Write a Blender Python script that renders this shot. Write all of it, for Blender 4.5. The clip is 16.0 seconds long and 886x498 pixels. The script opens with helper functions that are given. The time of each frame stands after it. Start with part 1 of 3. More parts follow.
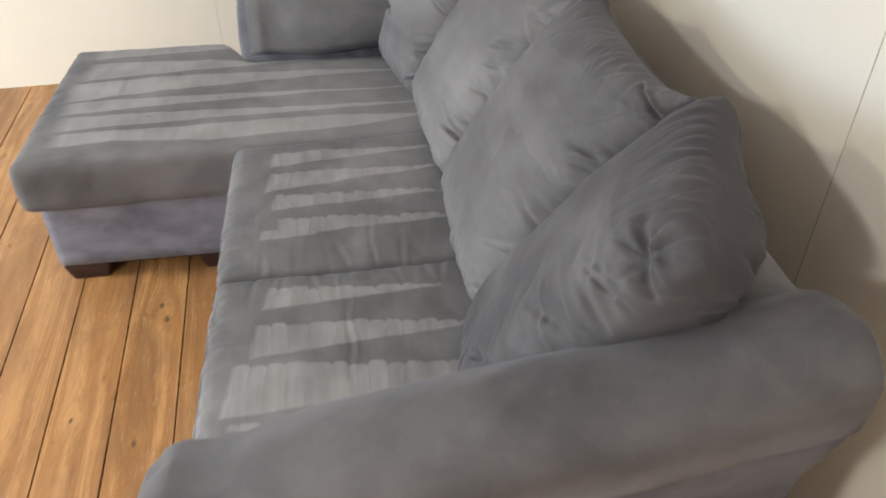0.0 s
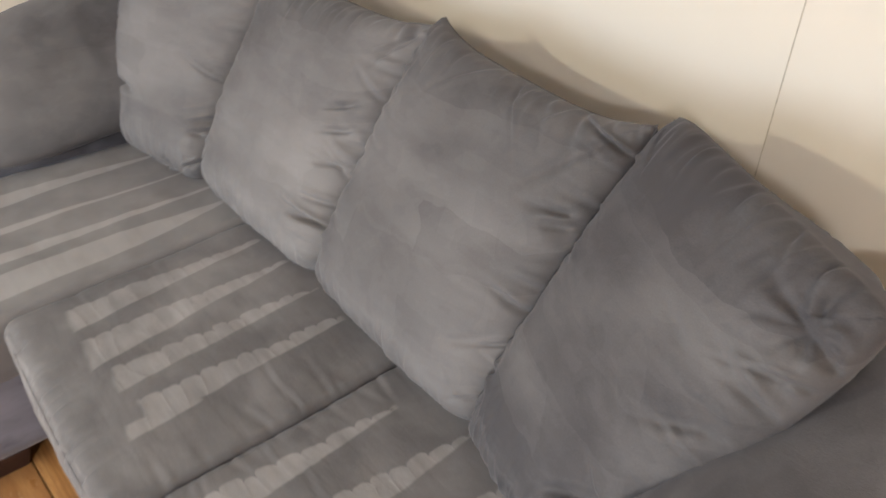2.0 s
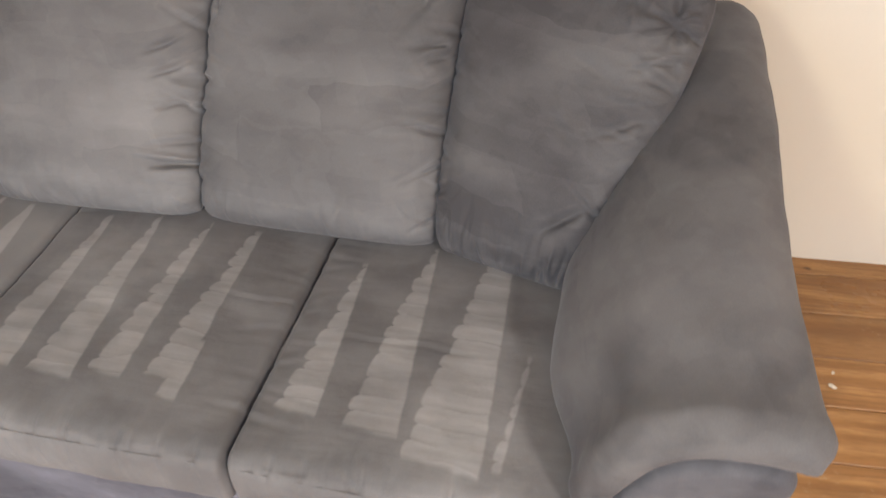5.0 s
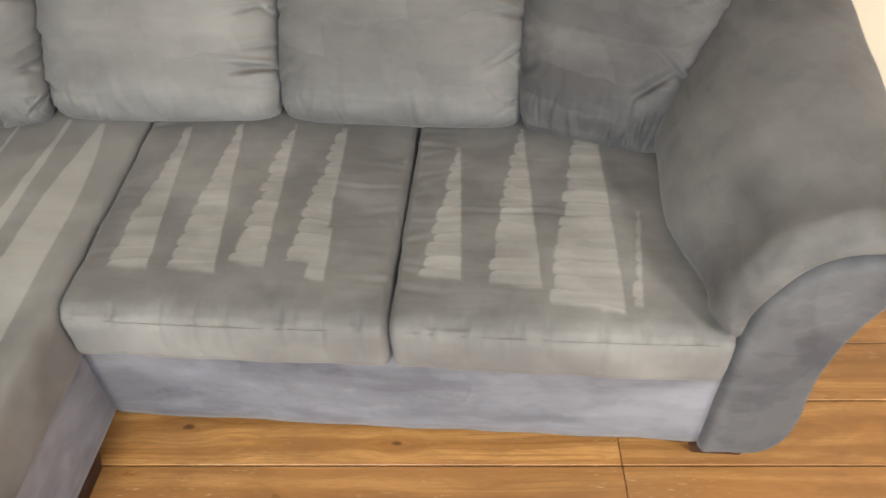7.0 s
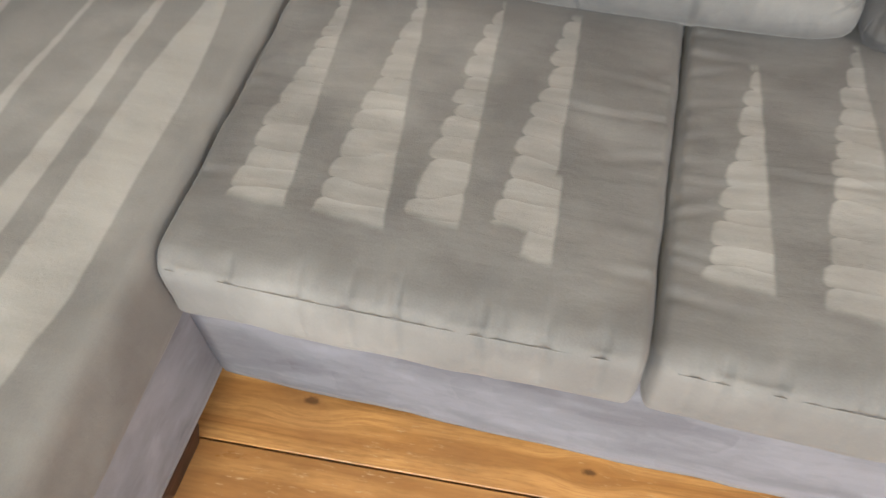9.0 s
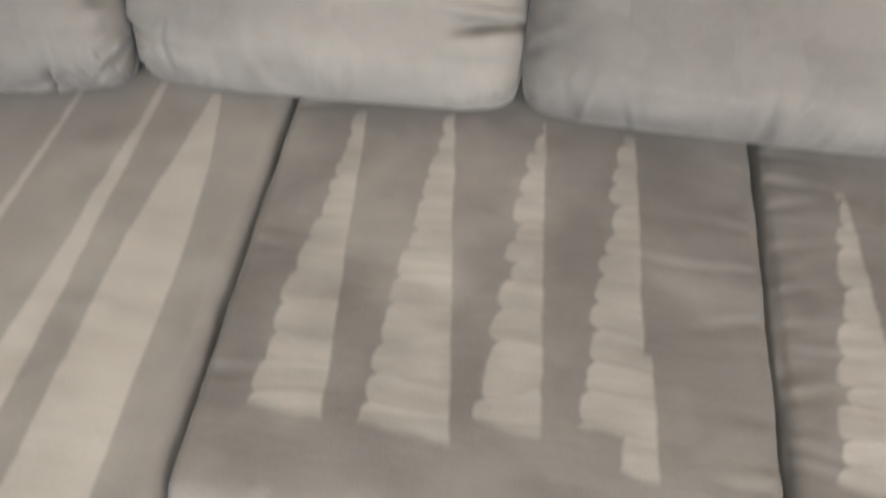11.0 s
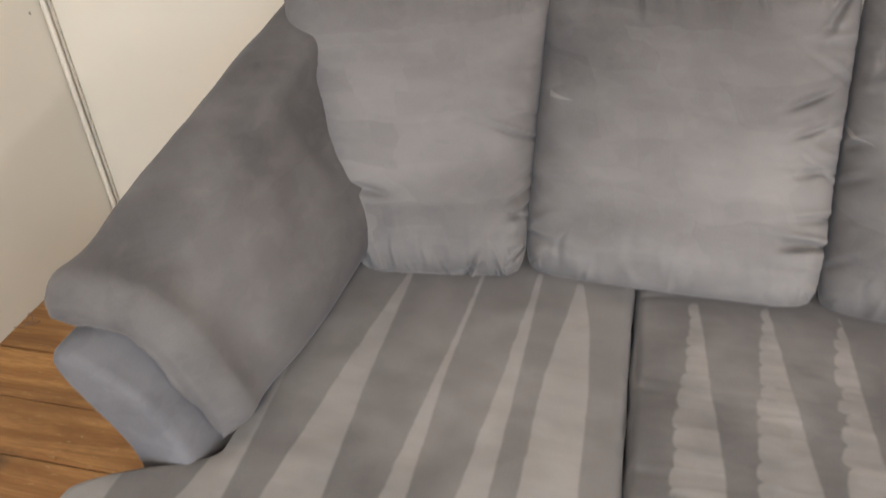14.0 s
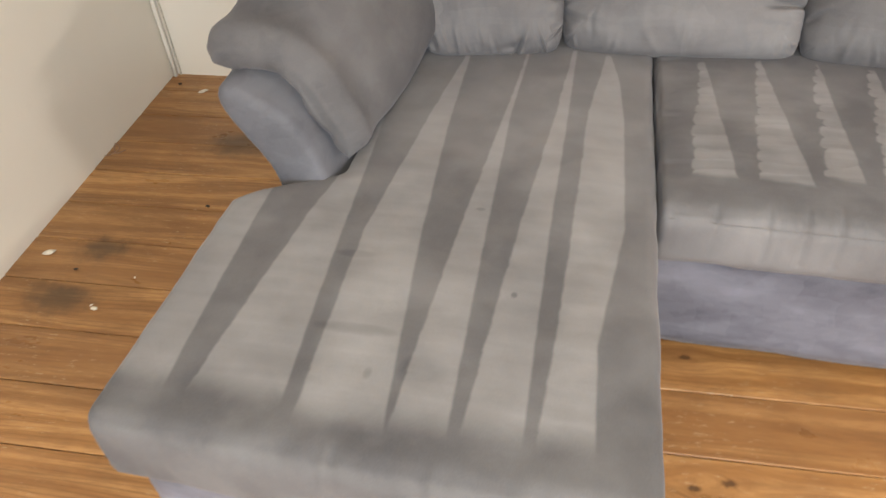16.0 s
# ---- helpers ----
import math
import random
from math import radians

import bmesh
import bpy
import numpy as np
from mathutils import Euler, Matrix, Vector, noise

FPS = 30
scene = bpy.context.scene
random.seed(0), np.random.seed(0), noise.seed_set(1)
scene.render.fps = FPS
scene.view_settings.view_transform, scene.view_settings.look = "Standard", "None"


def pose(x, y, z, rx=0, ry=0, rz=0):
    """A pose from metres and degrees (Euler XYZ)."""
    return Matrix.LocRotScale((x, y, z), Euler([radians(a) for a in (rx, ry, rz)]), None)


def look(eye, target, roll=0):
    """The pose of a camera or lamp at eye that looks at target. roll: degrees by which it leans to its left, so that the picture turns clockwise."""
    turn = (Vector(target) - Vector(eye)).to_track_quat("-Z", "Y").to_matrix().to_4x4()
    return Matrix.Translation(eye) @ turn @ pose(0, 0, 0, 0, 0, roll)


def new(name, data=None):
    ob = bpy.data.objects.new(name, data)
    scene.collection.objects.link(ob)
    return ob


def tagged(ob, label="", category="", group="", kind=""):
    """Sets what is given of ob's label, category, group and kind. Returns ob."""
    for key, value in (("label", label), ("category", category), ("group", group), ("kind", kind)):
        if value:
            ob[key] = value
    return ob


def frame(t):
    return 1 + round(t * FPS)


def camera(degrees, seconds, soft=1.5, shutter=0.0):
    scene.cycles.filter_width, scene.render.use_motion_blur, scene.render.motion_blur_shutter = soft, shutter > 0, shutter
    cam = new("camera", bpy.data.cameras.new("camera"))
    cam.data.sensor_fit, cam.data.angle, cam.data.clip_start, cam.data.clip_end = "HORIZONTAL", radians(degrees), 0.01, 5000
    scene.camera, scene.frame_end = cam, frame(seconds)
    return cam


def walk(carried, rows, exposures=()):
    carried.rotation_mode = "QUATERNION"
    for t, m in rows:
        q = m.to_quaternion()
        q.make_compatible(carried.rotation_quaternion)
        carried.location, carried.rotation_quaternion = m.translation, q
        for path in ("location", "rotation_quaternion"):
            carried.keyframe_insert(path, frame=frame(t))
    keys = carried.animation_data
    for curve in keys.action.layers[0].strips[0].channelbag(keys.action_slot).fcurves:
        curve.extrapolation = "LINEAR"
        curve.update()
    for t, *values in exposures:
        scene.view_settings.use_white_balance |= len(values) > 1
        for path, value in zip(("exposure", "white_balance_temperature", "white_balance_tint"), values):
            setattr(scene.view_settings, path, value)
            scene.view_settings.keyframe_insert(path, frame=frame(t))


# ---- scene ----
cam = camera(61.0, 16.0, shutter=0.5)
METRES, EYE, TILT, LEAN, TURN = 4.6, 1.66, -37.0, 0.0, 78.0
ROWS = [
    (0.0, 0.0, 0.0, 0.0, 0.0, 0.0, -0.0),
    (0.5, -0.0139, 0.0272, 0.0232, -3.63, -0.15, 2.22),
    (1.0, -0.0483, 0.0474, 0.0369, -10.09, -0.82, 6.85),
    (1.5, -0.0823, 0.0612, 0.0438, -19.1, -2.11, 13.15),
    (2.0, -0.0976, 0.0881, 0.0579, -25.48, -3.34, 17.5),
    (2.5, -0.1072, 0.11, 0.0772, -32.19, -6.02, 22.39),
    (3.0, -0.1213, 0.1186, 0.0862, -39.76, -9.54, 26.77),
    (3.5, -0.1584, 0.1317, 0.0974, -49.53, -14.59, 31.99),
    (4.0, -0.1917, 0.1349, 0.0977, -57.33, -18.98, 34.39),
    (4.5, -0.2185, 0.1341, 0.0888, -60.62, -21.71, 35.19),
    (7.0, -0.3041, 0.1951, 0.1316, -73.51, -35.51, 37.66),
    (7.5, -0.2936, 0.2163, 0.1326, -66.52, -32.64, 36.45),
    (8.0, -0.2713, 0.2434, 0.1311, -59.54, -30.49, 35.74),
    (10.5, -0.1746, 0.3603, 0.1286, -66.52, -46.0, 35.53),
    (11.0, -0.1736, 0.3438, 0.1571, -67.83, -40.65, 35.76),
    (11.5, -0.1792, 0.3272, 0.1734, -68.66, -35.0, 35.9),
    (12.0, -0.2052, 0.3104, 0.1851, -66.34, -26.68, 35.28),
    (12.5, -0.2331, 0.3009, 0.1931, -60.09, -18.65, 34.3),
    (13.0, -0.2462, 0.308, 0.2106, -55.91, -14.3, 33.08),
    (13.5, -0.2624, 0.3438, 0.2287, -55.84, -14.36, 33.52),
    (14.0, -0.2848, 0.3694, 0.2391, -59.12, -18.35, 35.0),
    (14.5, -0.3176, 0.3697, 0.2349, -61.27, -21.55, 35.21),
    (15.0, -0.354, 0.3666, 0.2246, -61.34, -23.63, 35.17),
    (15.5, -0.3795, 0.3693, 0.2233, -61.17, -24.98, 35.81),
    (16.0, -0.4082, 0.3729, 0.2277, -62.49, -26.07, 37.02),
]
EXPOSURES = [(0.0, 0.05, 5850, 5), (1.5, 0.1, 6200, 9), (3.5, -0.06, 6350, 10), (4.5, 0.0, 6350, 12), (7.0, 0.33, 6420, 2), (8.0, 0.6, 6380, 2), (11.0, 0.6, 6600, 5), (12.0, 0.6, 6650, 6), (12.5, 0.45, 6650, 6), (13.0, 0.16, 6900, 7), (13.5, 0.07, 6900, 11), (14.0, 0.15, 6400, 10), (15.0, 0.25, 6350, 8), (16.0, 0.2, 6400, 9)]
walk(cam, [(t, pose(0, 0, EYE, TILT, LEAN, TURN) @ pose(METRES * x, METRES * y, METRES * z, 90 + pitch, roll, yaw)) for t, x, y, z, yaw, pitch, roll in ROWS], EXPOSURES)
# ---------------- light ----------------
world = bpy.data.worlds.new("world")
scene.world = world
world.use_nodes = True
world.node_tree.nodes["Background"].inputs[0].default_value = (0.9, 0.93, 1.0, 1)
world.node_tree.nodes["Background"].inputs[1].default_value = 0.6


def area_lamp(name, eye, target, size_x, size_y, watts, color, shape="RECTANGLE"):
    data = bpy.data.lights.new(name, "AREA")
    data.shape, data.size, data.size_y = shape, size_x, size_y
    data.energy, data.color = watts, color
    ob = new(name, data)
    ob.matrix_world = look(eye, target)
    return ob


area_lamp("ceiling_lamp_a", (-2.1, -2.8, 2.40), (-2.1, -2.8, 0), 0.36, 0.36, 90, (1.0, 0.87, 0.60), "DISK")
area_lamp("ceiling_lamp_b", (0.70, -2.3, 2.40), (0.70, -2.3, 0), 0.36, 0.36, 112, (1.0, 0.90, 0.80), "DISK")
area_lamp("window_light", (-1.9, -3.52, 1.5), (-1.9, 0, 1.2), 2.3, 1.3, 82, (0.73, 0.84, 1.0))


# ---------------- materials ----------------
class Nodes:
    """A small builder for one node material."""

    def __init__(self, name):
        self.mat = bpy.data.materials.new(name)
        self.mat.use_nodes = True
        self.tree = self.mat.node_tree
        self.bsdf = self.tree.nodes["Principled BSDF"]

    def add(self, kind, **values):
        n = self.tree.nodes.new(kind)
        for k, v in values.items():
            setattr(n, k, v)
        return n

    def link(self, a, b):
        self.tree.links.new(a, b)

    def put(self, socket, value):
        if hasattr(value, "is_output"):
            self.link(value, socket)
        else:
            socket.default_value = value

    def math(self, op, a, b=0.0, c=0.0, clamp=False):
        n = self.add("ShaderNodeMath", operation=op, use_clamp=clamp)
        for i, v in enumerate((a, b, c)):
            self.put(n.inputs[i], v)
        return n.outputs[0]

    def coords(self, scale=(1, 1, 1), which="Object", loc=(0, 0, 0)):
        tc = self.add("ShaderNodeTexCoord")
        mp = self.add("ShaderNodeMapping")
        mp.inputs["Scale"].default_value = scale
        mp.inputs["Location"].default_value = loc
        self.link(tc.outputs[which], mp.inputs["Vector"])
        return mp.outputs[0]

    def noise(self, vec, scale, detail=4.0, rough=0.55, distortion=0.0):
        n = self.add("ShaderNodeTexNoise")
        self.link(vec, n.inputs["Vector"])
        n.inputs["Scale"].default_value = scale
        n.inputs["Detail"].default_value = detail
        n.inputs["Roughness"].default_value = rough
        n.inputs["Distortion"].default_value = distortion
        return n.outputs["Fac"]

    def step(self, value, lo, hi, a=0.0, b=1.0):
        n = self.add("ShaderNodeMapRange", interpolation_type="SMOOTHSTEP")
        self.put(n.inputs[0], value)
        for i, v in enumerate((lo, hi, a, b)):
            self.put(n.inputs[i + 1], v)
        return n.outputs[0]

    def mix(self, fac, a, b, blend="MIX"):
        n = self.add("ShaderNodeMix", data_type="RGBA", blend_type=blend)
        self.put(n.inputs[0], fac)
        for s, v in ((n.inputs[6], a), (n.inputs[7], b)):
            self.put(s, (*v, 1) if isinstance(v, tuple) and len(v) == 3 else v)
        return n.outputs[2]

    def bump(self, height, strength, distance, normal=None):
        n = self.add("ShaderNodeBump")
        n.inputs["Strength"].default_value = strength
        n.inputs["Distance"].default_value = distance
        self.put(n.inputs["Height"], height)
        if normal is not None:
            self.link(normal, n.inputs["Normal"])
        return n.outputs[0]


NAP_DARK = (0.0595, 0.0585, 0.0650)
NAP_LIGHT = (0.282, 0.279, 0.286)


def fabric(name, wedges=(), patch=1.0, stretch=(1.0, 1.0, 1.0), base=0.35, offset=(0, 0, 0), front=None, grad=(0, 0, 0), tick=None, spots=(), fade=0.008, tilt=0.12, tint=(1, 1, 1), strokes=0.0, bands=(0.35, 0.55), passes=0.0):
    """Grey brushed microfibre. wedges: brushed strips, each a roughness and its knots (v, u left, u right) from front to back. passes: depth of the wide level brush passes."""
    m = Nodes(name)
    obj = m.coords()
    big = m.noise(m.coords(stretch, loc=offset), 3.0, 2.0, 0.5, 0.12)
    mid = m.noise(m.coords(stretch, loc=(offset[0] + 7, offset[1], offset[2])), 8.0, 3.0, 0.5, 0.15)
    fine = m.noise(obj, 420.0, 2.0, 0.6)
    nap = m.math("ADD", m.step(big, 0.36, 0.66, -0.28 * patch, 0.30 * patch), m.step(mid, 0.40, 0.62, -0.12 * patch, 0.14 * patch))
    if strokes:
        stroke = m.noise(m.coords((stretch[0] * 1.3, stretch[1] * 1.3, stretch[2]), loc=(offset[1], offset[2] + 3, offset[0])), 4.5, 1.0, 0.4, 0.05)
        nap = m.math("ADD", nap, m.step(stroke, 0.50, 0.56, -strokes, strokes))
        dabs = m.noise(m.coords((1.0, 1.0, 1.6), loc=(offset[2], offset[0] + 5, offset[1])), 13.0, 2.0, 0.5, 0.2)
        nap = m.math("ADD", nap, m.step(dabs, 0.56, 0.62, 0.0, strokes * 1.6))
        nap = m.math("SUBTRACT", nap, m.step(dabs, 0.36, 0.42, strokes * 1.6, 0.0))
    nap = m.math("ADD", nap, base)
    place = m.add("ShaderNodeSeparateXYZ")
    m.link(obj, place.inputs[0])
    if passes:
        sway = m.noise(m.coords(loc=(offset[2], offset[1], offset[0] + 2)), 5.0, 3.0, 0.5)
        for rows_per_m, cols_per_m, k in ((13.0, 2.6, passes), (24.0, 7.0, 0.55 * passes)):
            row = m.math("FLOOR", m.math("MULTIPLY_ADD", place.outputs[2], rows_per_m, m.math("MULTIPLY", sway, 1.1)))
            lag = m.add("ShaderNodeTexWhiteNoise", noise_dimensions="1D")
            m.link(m.math("ADD", row, offset[0]), lag.inputs["W"])
            level = m.math("MULTIPLY_ADD", m.math("ADD", place.outputs[0], m.math("MULTIPLY", place.outputs[1], 0.8)), cols_per_m, m.math("MULTIPLY_ADD", lag.outputs["Value"], 5.0, sway))
            pair = m.add("ShaderNodeCombineXYZ")
            m.link(row, pair.inputs[0])
            m.link(m.math("FLOOR", level), pair.inputs[1])
            tone = m.add("ShaderNodeTexWhiteNoise", noise_dimensions="2D")
            m.link(pair.outputs[0], tone.inputs["Vector"])
            nap = m.math("MULTIPLY_ADD", m.math("SUBTRACT", tone.outputs["Value"], 0.5), 2.0 * k, nap)
    # grad: even tone drift, darker up the cushions and towards the chaise front
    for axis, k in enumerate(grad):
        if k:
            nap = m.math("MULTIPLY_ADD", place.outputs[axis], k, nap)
    if tick:                       # a short pale line where the nap was pressed
        tx, tz, length = tick
        along = m.math("DIVIDE", m.math("SUBTRACT", place.outputs[0], tx), length, clamp=True)
        half = m.math("MULTIPLY_ADD", along, -0.0045, 0.005)
        off = m.math("ABSOLUTE", m.math("SUBTRACT", place.outputs[2], m.math("MULTIPLY_ADD", along, 0.001, tz)))
        line = m.math("MULTIPLY", m.math("LESS_THAN", off, half), m.math("MULTIPLY", m.math("GREATER_THAN", along, 0.001), m.math("LESS_THAN", along, 0.999)))
        nap = m.math("MULTIPLY_ADD", line, 0.32, nap)
    for sx, sy, rx, ry, k in spots:  # damp marks
        dx = m.math("DIVIDE", m.math("SUBTRACT", place.outputs[0], sx), rx)
        dy = m.math("DIVIDE", m.math("SUBTRACT", place.outputs[1], sy), ry)
        d = m.math("ADD", m.math("MULTIPLY", dx, dx), m.math("MULTIPLY", dy, dy))
        nap = m.math("SUBTRACT", nap, m.step(m.math("MULTIPLY_ADD", mid, 0.9, d), 0.5, 1.5, k, 0.0))
    if wedges:
        sep = m.add("ShaderNodeSeparateXYZ")
        m.link(obj, sep.inputs[0])
        u, v = sep.outputs[0], sep.outputs[1]
        wob = m.math("MULTIPLY_ADD", m.noise(m.coords((1.0, 1.0, 0.2)), 26.0, 3.0), 0.014 if tilt else 0.008, -0.007 if tilt else -0.004)
        rows_at = m.math("MULTIPLY_ADD", m.noise(m.coords((0.5, 1, 0)), 6.0, 2.0), 3.0, m.math("MULTIPLY", v, 24.0))
        cell = m.math("FRACT", rows_at)
        white = m.add("ShaderNodeTexWhiteNoise", noise_dimensions="2D")
        both = m.add("ShaderNodeCombineXYZ")
        m.link(m.math("FLOOR", rows_at), both.inputs[0])
        m.link(m.math("FLOOR", m.math("MULTIPLY", u, 7.5)), both.inputs[1])
        m.link(both.outputs[0], white.inputs["Vector"])
        round_end = m.math("MULTIPLY", m.math("POWER", m.math("ABSOLUTE", m.math("MULTIPLY_ADD", cell, 2.0, -1.0)), 4.0), 0.006)
        jag = m.math("ADD", m.math("MULTIPLY", white.outputs["Value"], 0.009), round_end)
        total = None
        for rough, *knots in wedges:
            v0, l0, r0 = knots[0]
            v1 = knots[-1][0]
            edges = []
            for side in (1, 2):
                slopes = [(q[side] - p[side]) / (q[0] - p[0]) for p, q in zip(knots, knots[1:])]
                line = m.math("MULTIPLY_ADD", m.math("SUBTRACT", v, v0), slopes[0], knots[0][side])
                for p, before, after in zip(knots[1:], slopes, slopes[1:]):
                    line = m.math("MULTIPLY_ADD", m.math("MAXIMUM", m.math("SUBTRACT", v, p[0]), 0.0), after - before, line)
                edges.append(line)
            left, right = edges
            left = m.math("ADD", m.math("MULTIPLY_ADD", jag, rough, wob), left)
            right = m.math("MULTIPLY_ADD", wob, -0.6, right)
            inside = m.math("MULTIPLY", m.step(m.math("SUBTRACT", u, left), -0.003, 0.004), m.step(m.math("SUBTRACT", right, u), -0.003, 0.004))
            ends = m.math("ADD", m.math("MULTIPLY", u, tilt), wob)
            f0 = v0 + tilt * 0.5 * (l0 + r0)
            inside = m.math("MULTIPLY", inside, m.step(m.math("ADD", v, ends), f0 - fade, f0 + fade))
            inside = m.math("MULTIPLY", inside, m.step(m.math("SUBTRACT", v1, v), -0.002, 0.012))
            total = inside if total is None else m.math("MAXIMUM", total, inside)
        pass_bands = m.noise(m.coords((0.8, 14.0, 1.0)), 2.2, 2.0)
        if front is not None:      # paler front border: nap, and its facing the light, put into the colour
            nap = m.math("ADD", nap, m.step(m.math("ADD", v, wob), front - 0.008, front + 0.004, 0.10, 0.0))
        nap = m.math("ADD", nap, m.math("MULTIPLY", total, m.step(pass_bands, 0.3, 0.7, *bands)))
    nap = m.math("ADD", nap, m.math("MULTIPLY_ADD", fine, 0.16, -0.08), clamp=True)
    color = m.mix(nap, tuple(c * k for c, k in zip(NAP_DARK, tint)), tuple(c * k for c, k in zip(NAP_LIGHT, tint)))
    m.link(color, m.bsdf.inputs["Base Color"])
    m.bsdf.inputs["Roughness"].default_value = 0.86
    m.bsdf.inputs["Specular IOR Level"].default_value = 0.22
    m.bsdf.inputs["Sheen Weight"].default_value = 0.13
    m.bsdf.inputs["Sheen Roughness"].default_value = 0.42
    m.bsdf.inputs["Sheen Tint"].default_value = (0.86, 0.86, 0.95, 1)
    soft = m.bump(m.noise(m.coords(stretch), 20.0, 3.0, 0.5, 0.3), 0.22, 0.006)
    if wedges:
        soft = m.bump(m.noise(m.coords((1.2, 5.0, 1.0)), 6.0, 3.0, 0.55, 0.3), 0.24 if tilt else 0.10, 0.006, soft)
        ridge = m.math("MULTIPLY", m.math("POWER", m.math("ABSOLUTE", m.math("MULTIPLY_ADD", cell, 2.0, -1.0)), 5.0), m.math("MULTIPLY", total, white.outputs["Value"]))
        soft = m.bump(ridge, 0.22 if tilt else 0.0, 0.004, soft)
    m.link(m.bump(fine, 0.25, 0.0012, soft), m.bsdf.inputs["Normal"])
    return m.mat


FABRIC = fabric("grey_microfibre", base=0.38, patch=0.5, passes=0.05)
# arm pads: shade on the inner faces put into a darker base
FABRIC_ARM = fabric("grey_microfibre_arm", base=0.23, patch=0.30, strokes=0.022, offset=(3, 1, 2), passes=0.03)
# skirt and panel: bluish daylight on the upright faces put into the tint
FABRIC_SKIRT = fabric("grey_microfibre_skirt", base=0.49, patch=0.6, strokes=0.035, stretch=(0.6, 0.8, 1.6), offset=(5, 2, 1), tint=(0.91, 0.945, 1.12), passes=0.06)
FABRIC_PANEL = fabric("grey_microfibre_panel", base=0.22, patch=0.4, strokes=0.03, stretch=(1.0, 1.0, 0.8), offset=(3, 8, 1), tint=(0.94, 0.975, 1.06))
FABRIC_SEAT = fabric("grey_microfibre_seat", patch=0.42, base=0.375, front=-0.030, bands=(0.28, 0.48), wedges=(
    (1.0, (0.085, 0.090, 0.187), (0.57, 0.110, 0.131)),
    (1.2, (0.078, 0.219, 0.332), (0.58, 0.246, 0.263)),
    (1.6, (0.098, 0.347, 0.430), (0.58, 0.380, 0.397)),
    (1.6, (0.112, 0.455, 0.545), (0.57, 0.503, 0.527)),
    (0.3, (0.066, 0.518, 0.558), (0.22, 0.518, 0.550)),
    (1.5, (0.088, 0.742, 0.833), (0.51, 0.789, 0.807)),
    (1.4, (0.070, 0.874, 0.992), (0.58, 0.935, 0.954)),
    (1.3, (0.022, 0.998, 1.150), (0.56, 1.066, 1.129)),
    (1.0, (0.030, 1.162, 1.184), (0.30, 1.192, 1.204))))
FABRIC_CHAISE = fabric("grey_microfibre_chaise", patch=0.36, base=0.40, grad=(0, 0.28, 0), front=-0.705, offset=(1, 4, 0), fade=0.03, tilt=0.0, bands=(0.36, 0.44),
                       spots=((-0.212, -0.33, 0.007, 0.008, 0.35), (-0.419, -0.545, 0.010, 0.016, 0.22), (-0.316, -0.107, 0.012, 0.006, 0.22), (-0.465, -0.458, 0.085, 0.016, 0.20), (-0.526, -0.274, 0.05, 0.012, 0.12), (-0.33, -0.53, 0.05, 0.04, 0.15)), wedges=(
    (0.08, (-0.61, -0.900, -0.748), (-0.37, -0.900, -0.762), (0.0, -0.900, -0.775)),
    (0.12, (-0.61, -0.705, -0.540), (-0.29, -0.674, -0.568), (0.20, -0.622, -0.606)),
    (0.12, (-0.63, -0.514, -0.365), (-0.19, -0.533, -0.416), (0.17, -0.506, -0.446), (0.56, -0.476, -0.466)),
    (0.12, (-0.62, -0.359, -0.267), (-0.16, -0.346, -0.292), (0.26, -0.327, -0.312), (0.58, -0.318, -0.310)),
    (0.12, (-0.61, -0.248, -0.153), (-0.14, -0.232, -0.171), (0.27, -0.211, -0.180), (0.59, -0.201, -0.190)),
    (0.08, (-0.61, -0.133, -0.046), (-0.42, -0.129, -0.058), (-0.11, -0.131, -0.030), (0.28, -0.137, -0.052), (0.45, -0.124, -0.072), (0.58, -0.114, -0.102))))
# d has a lower base: the shade beside the arm put into its tone
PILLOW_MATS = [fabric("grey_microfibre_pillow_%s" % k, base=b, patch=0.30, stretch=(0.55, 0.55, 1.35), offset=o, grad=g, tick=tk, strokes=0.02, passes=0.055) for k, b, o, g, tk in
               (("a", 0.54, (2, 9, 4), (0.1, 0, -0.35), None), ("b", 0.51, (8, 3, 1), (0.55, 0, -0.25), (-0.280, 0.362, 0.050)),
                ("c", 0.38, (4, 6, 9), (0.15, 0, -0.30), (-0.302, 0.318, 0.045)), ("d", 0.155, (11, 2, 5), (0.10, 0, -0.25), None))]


def wall_paint(name, color):
    m = Nodes(name)
    big = m.noise(m.coords(), 1.4, 4.0, 0.55)
    mid = m.noise(m.coords(), 14.0, 5.0, 0.6)
    c = m.mix(m.step(big, 0.3, 0.7), color, tuple(k * 0.95 for k in color))
    c = m.mix(m.step(mid, 0.62, 0.78, 0.0, 0.25), c, tuple(k * 0.88 for k in color))
    m.link(c, m.bsdf.inputs["Base Color"])
    m.bsdf.inputs["Roughness"].default_value = 0.55
    m.link(m.bump(m.noise(m.coords(), 60.0, 4.0), 0.12, 0.004), m.bsdf.inputs["Normal"])
    return m.mat


WALL = wall_paint("cream_wall_paint", (0.76, 0.725, 0.65))
CEILING = wall_paint("ceiling_paint", (0.82, 0.80, 0.76))
TRIM = wall_paint("white_trim_paint", (0.82, 0.81, 0.78))

KNOTS = ((-1.971, -0.503, 0.016), (-1.468, -0.551, 0.012), (-1.587, -0.734, 0.010), (-1.524, -0.212, 0.011),
         (-2.041, -0.166, 0.014), (-2.042, -0.524, 0.013), (-0.161, 0.985, 0.012), (-3.20, -0.55, 0.012))


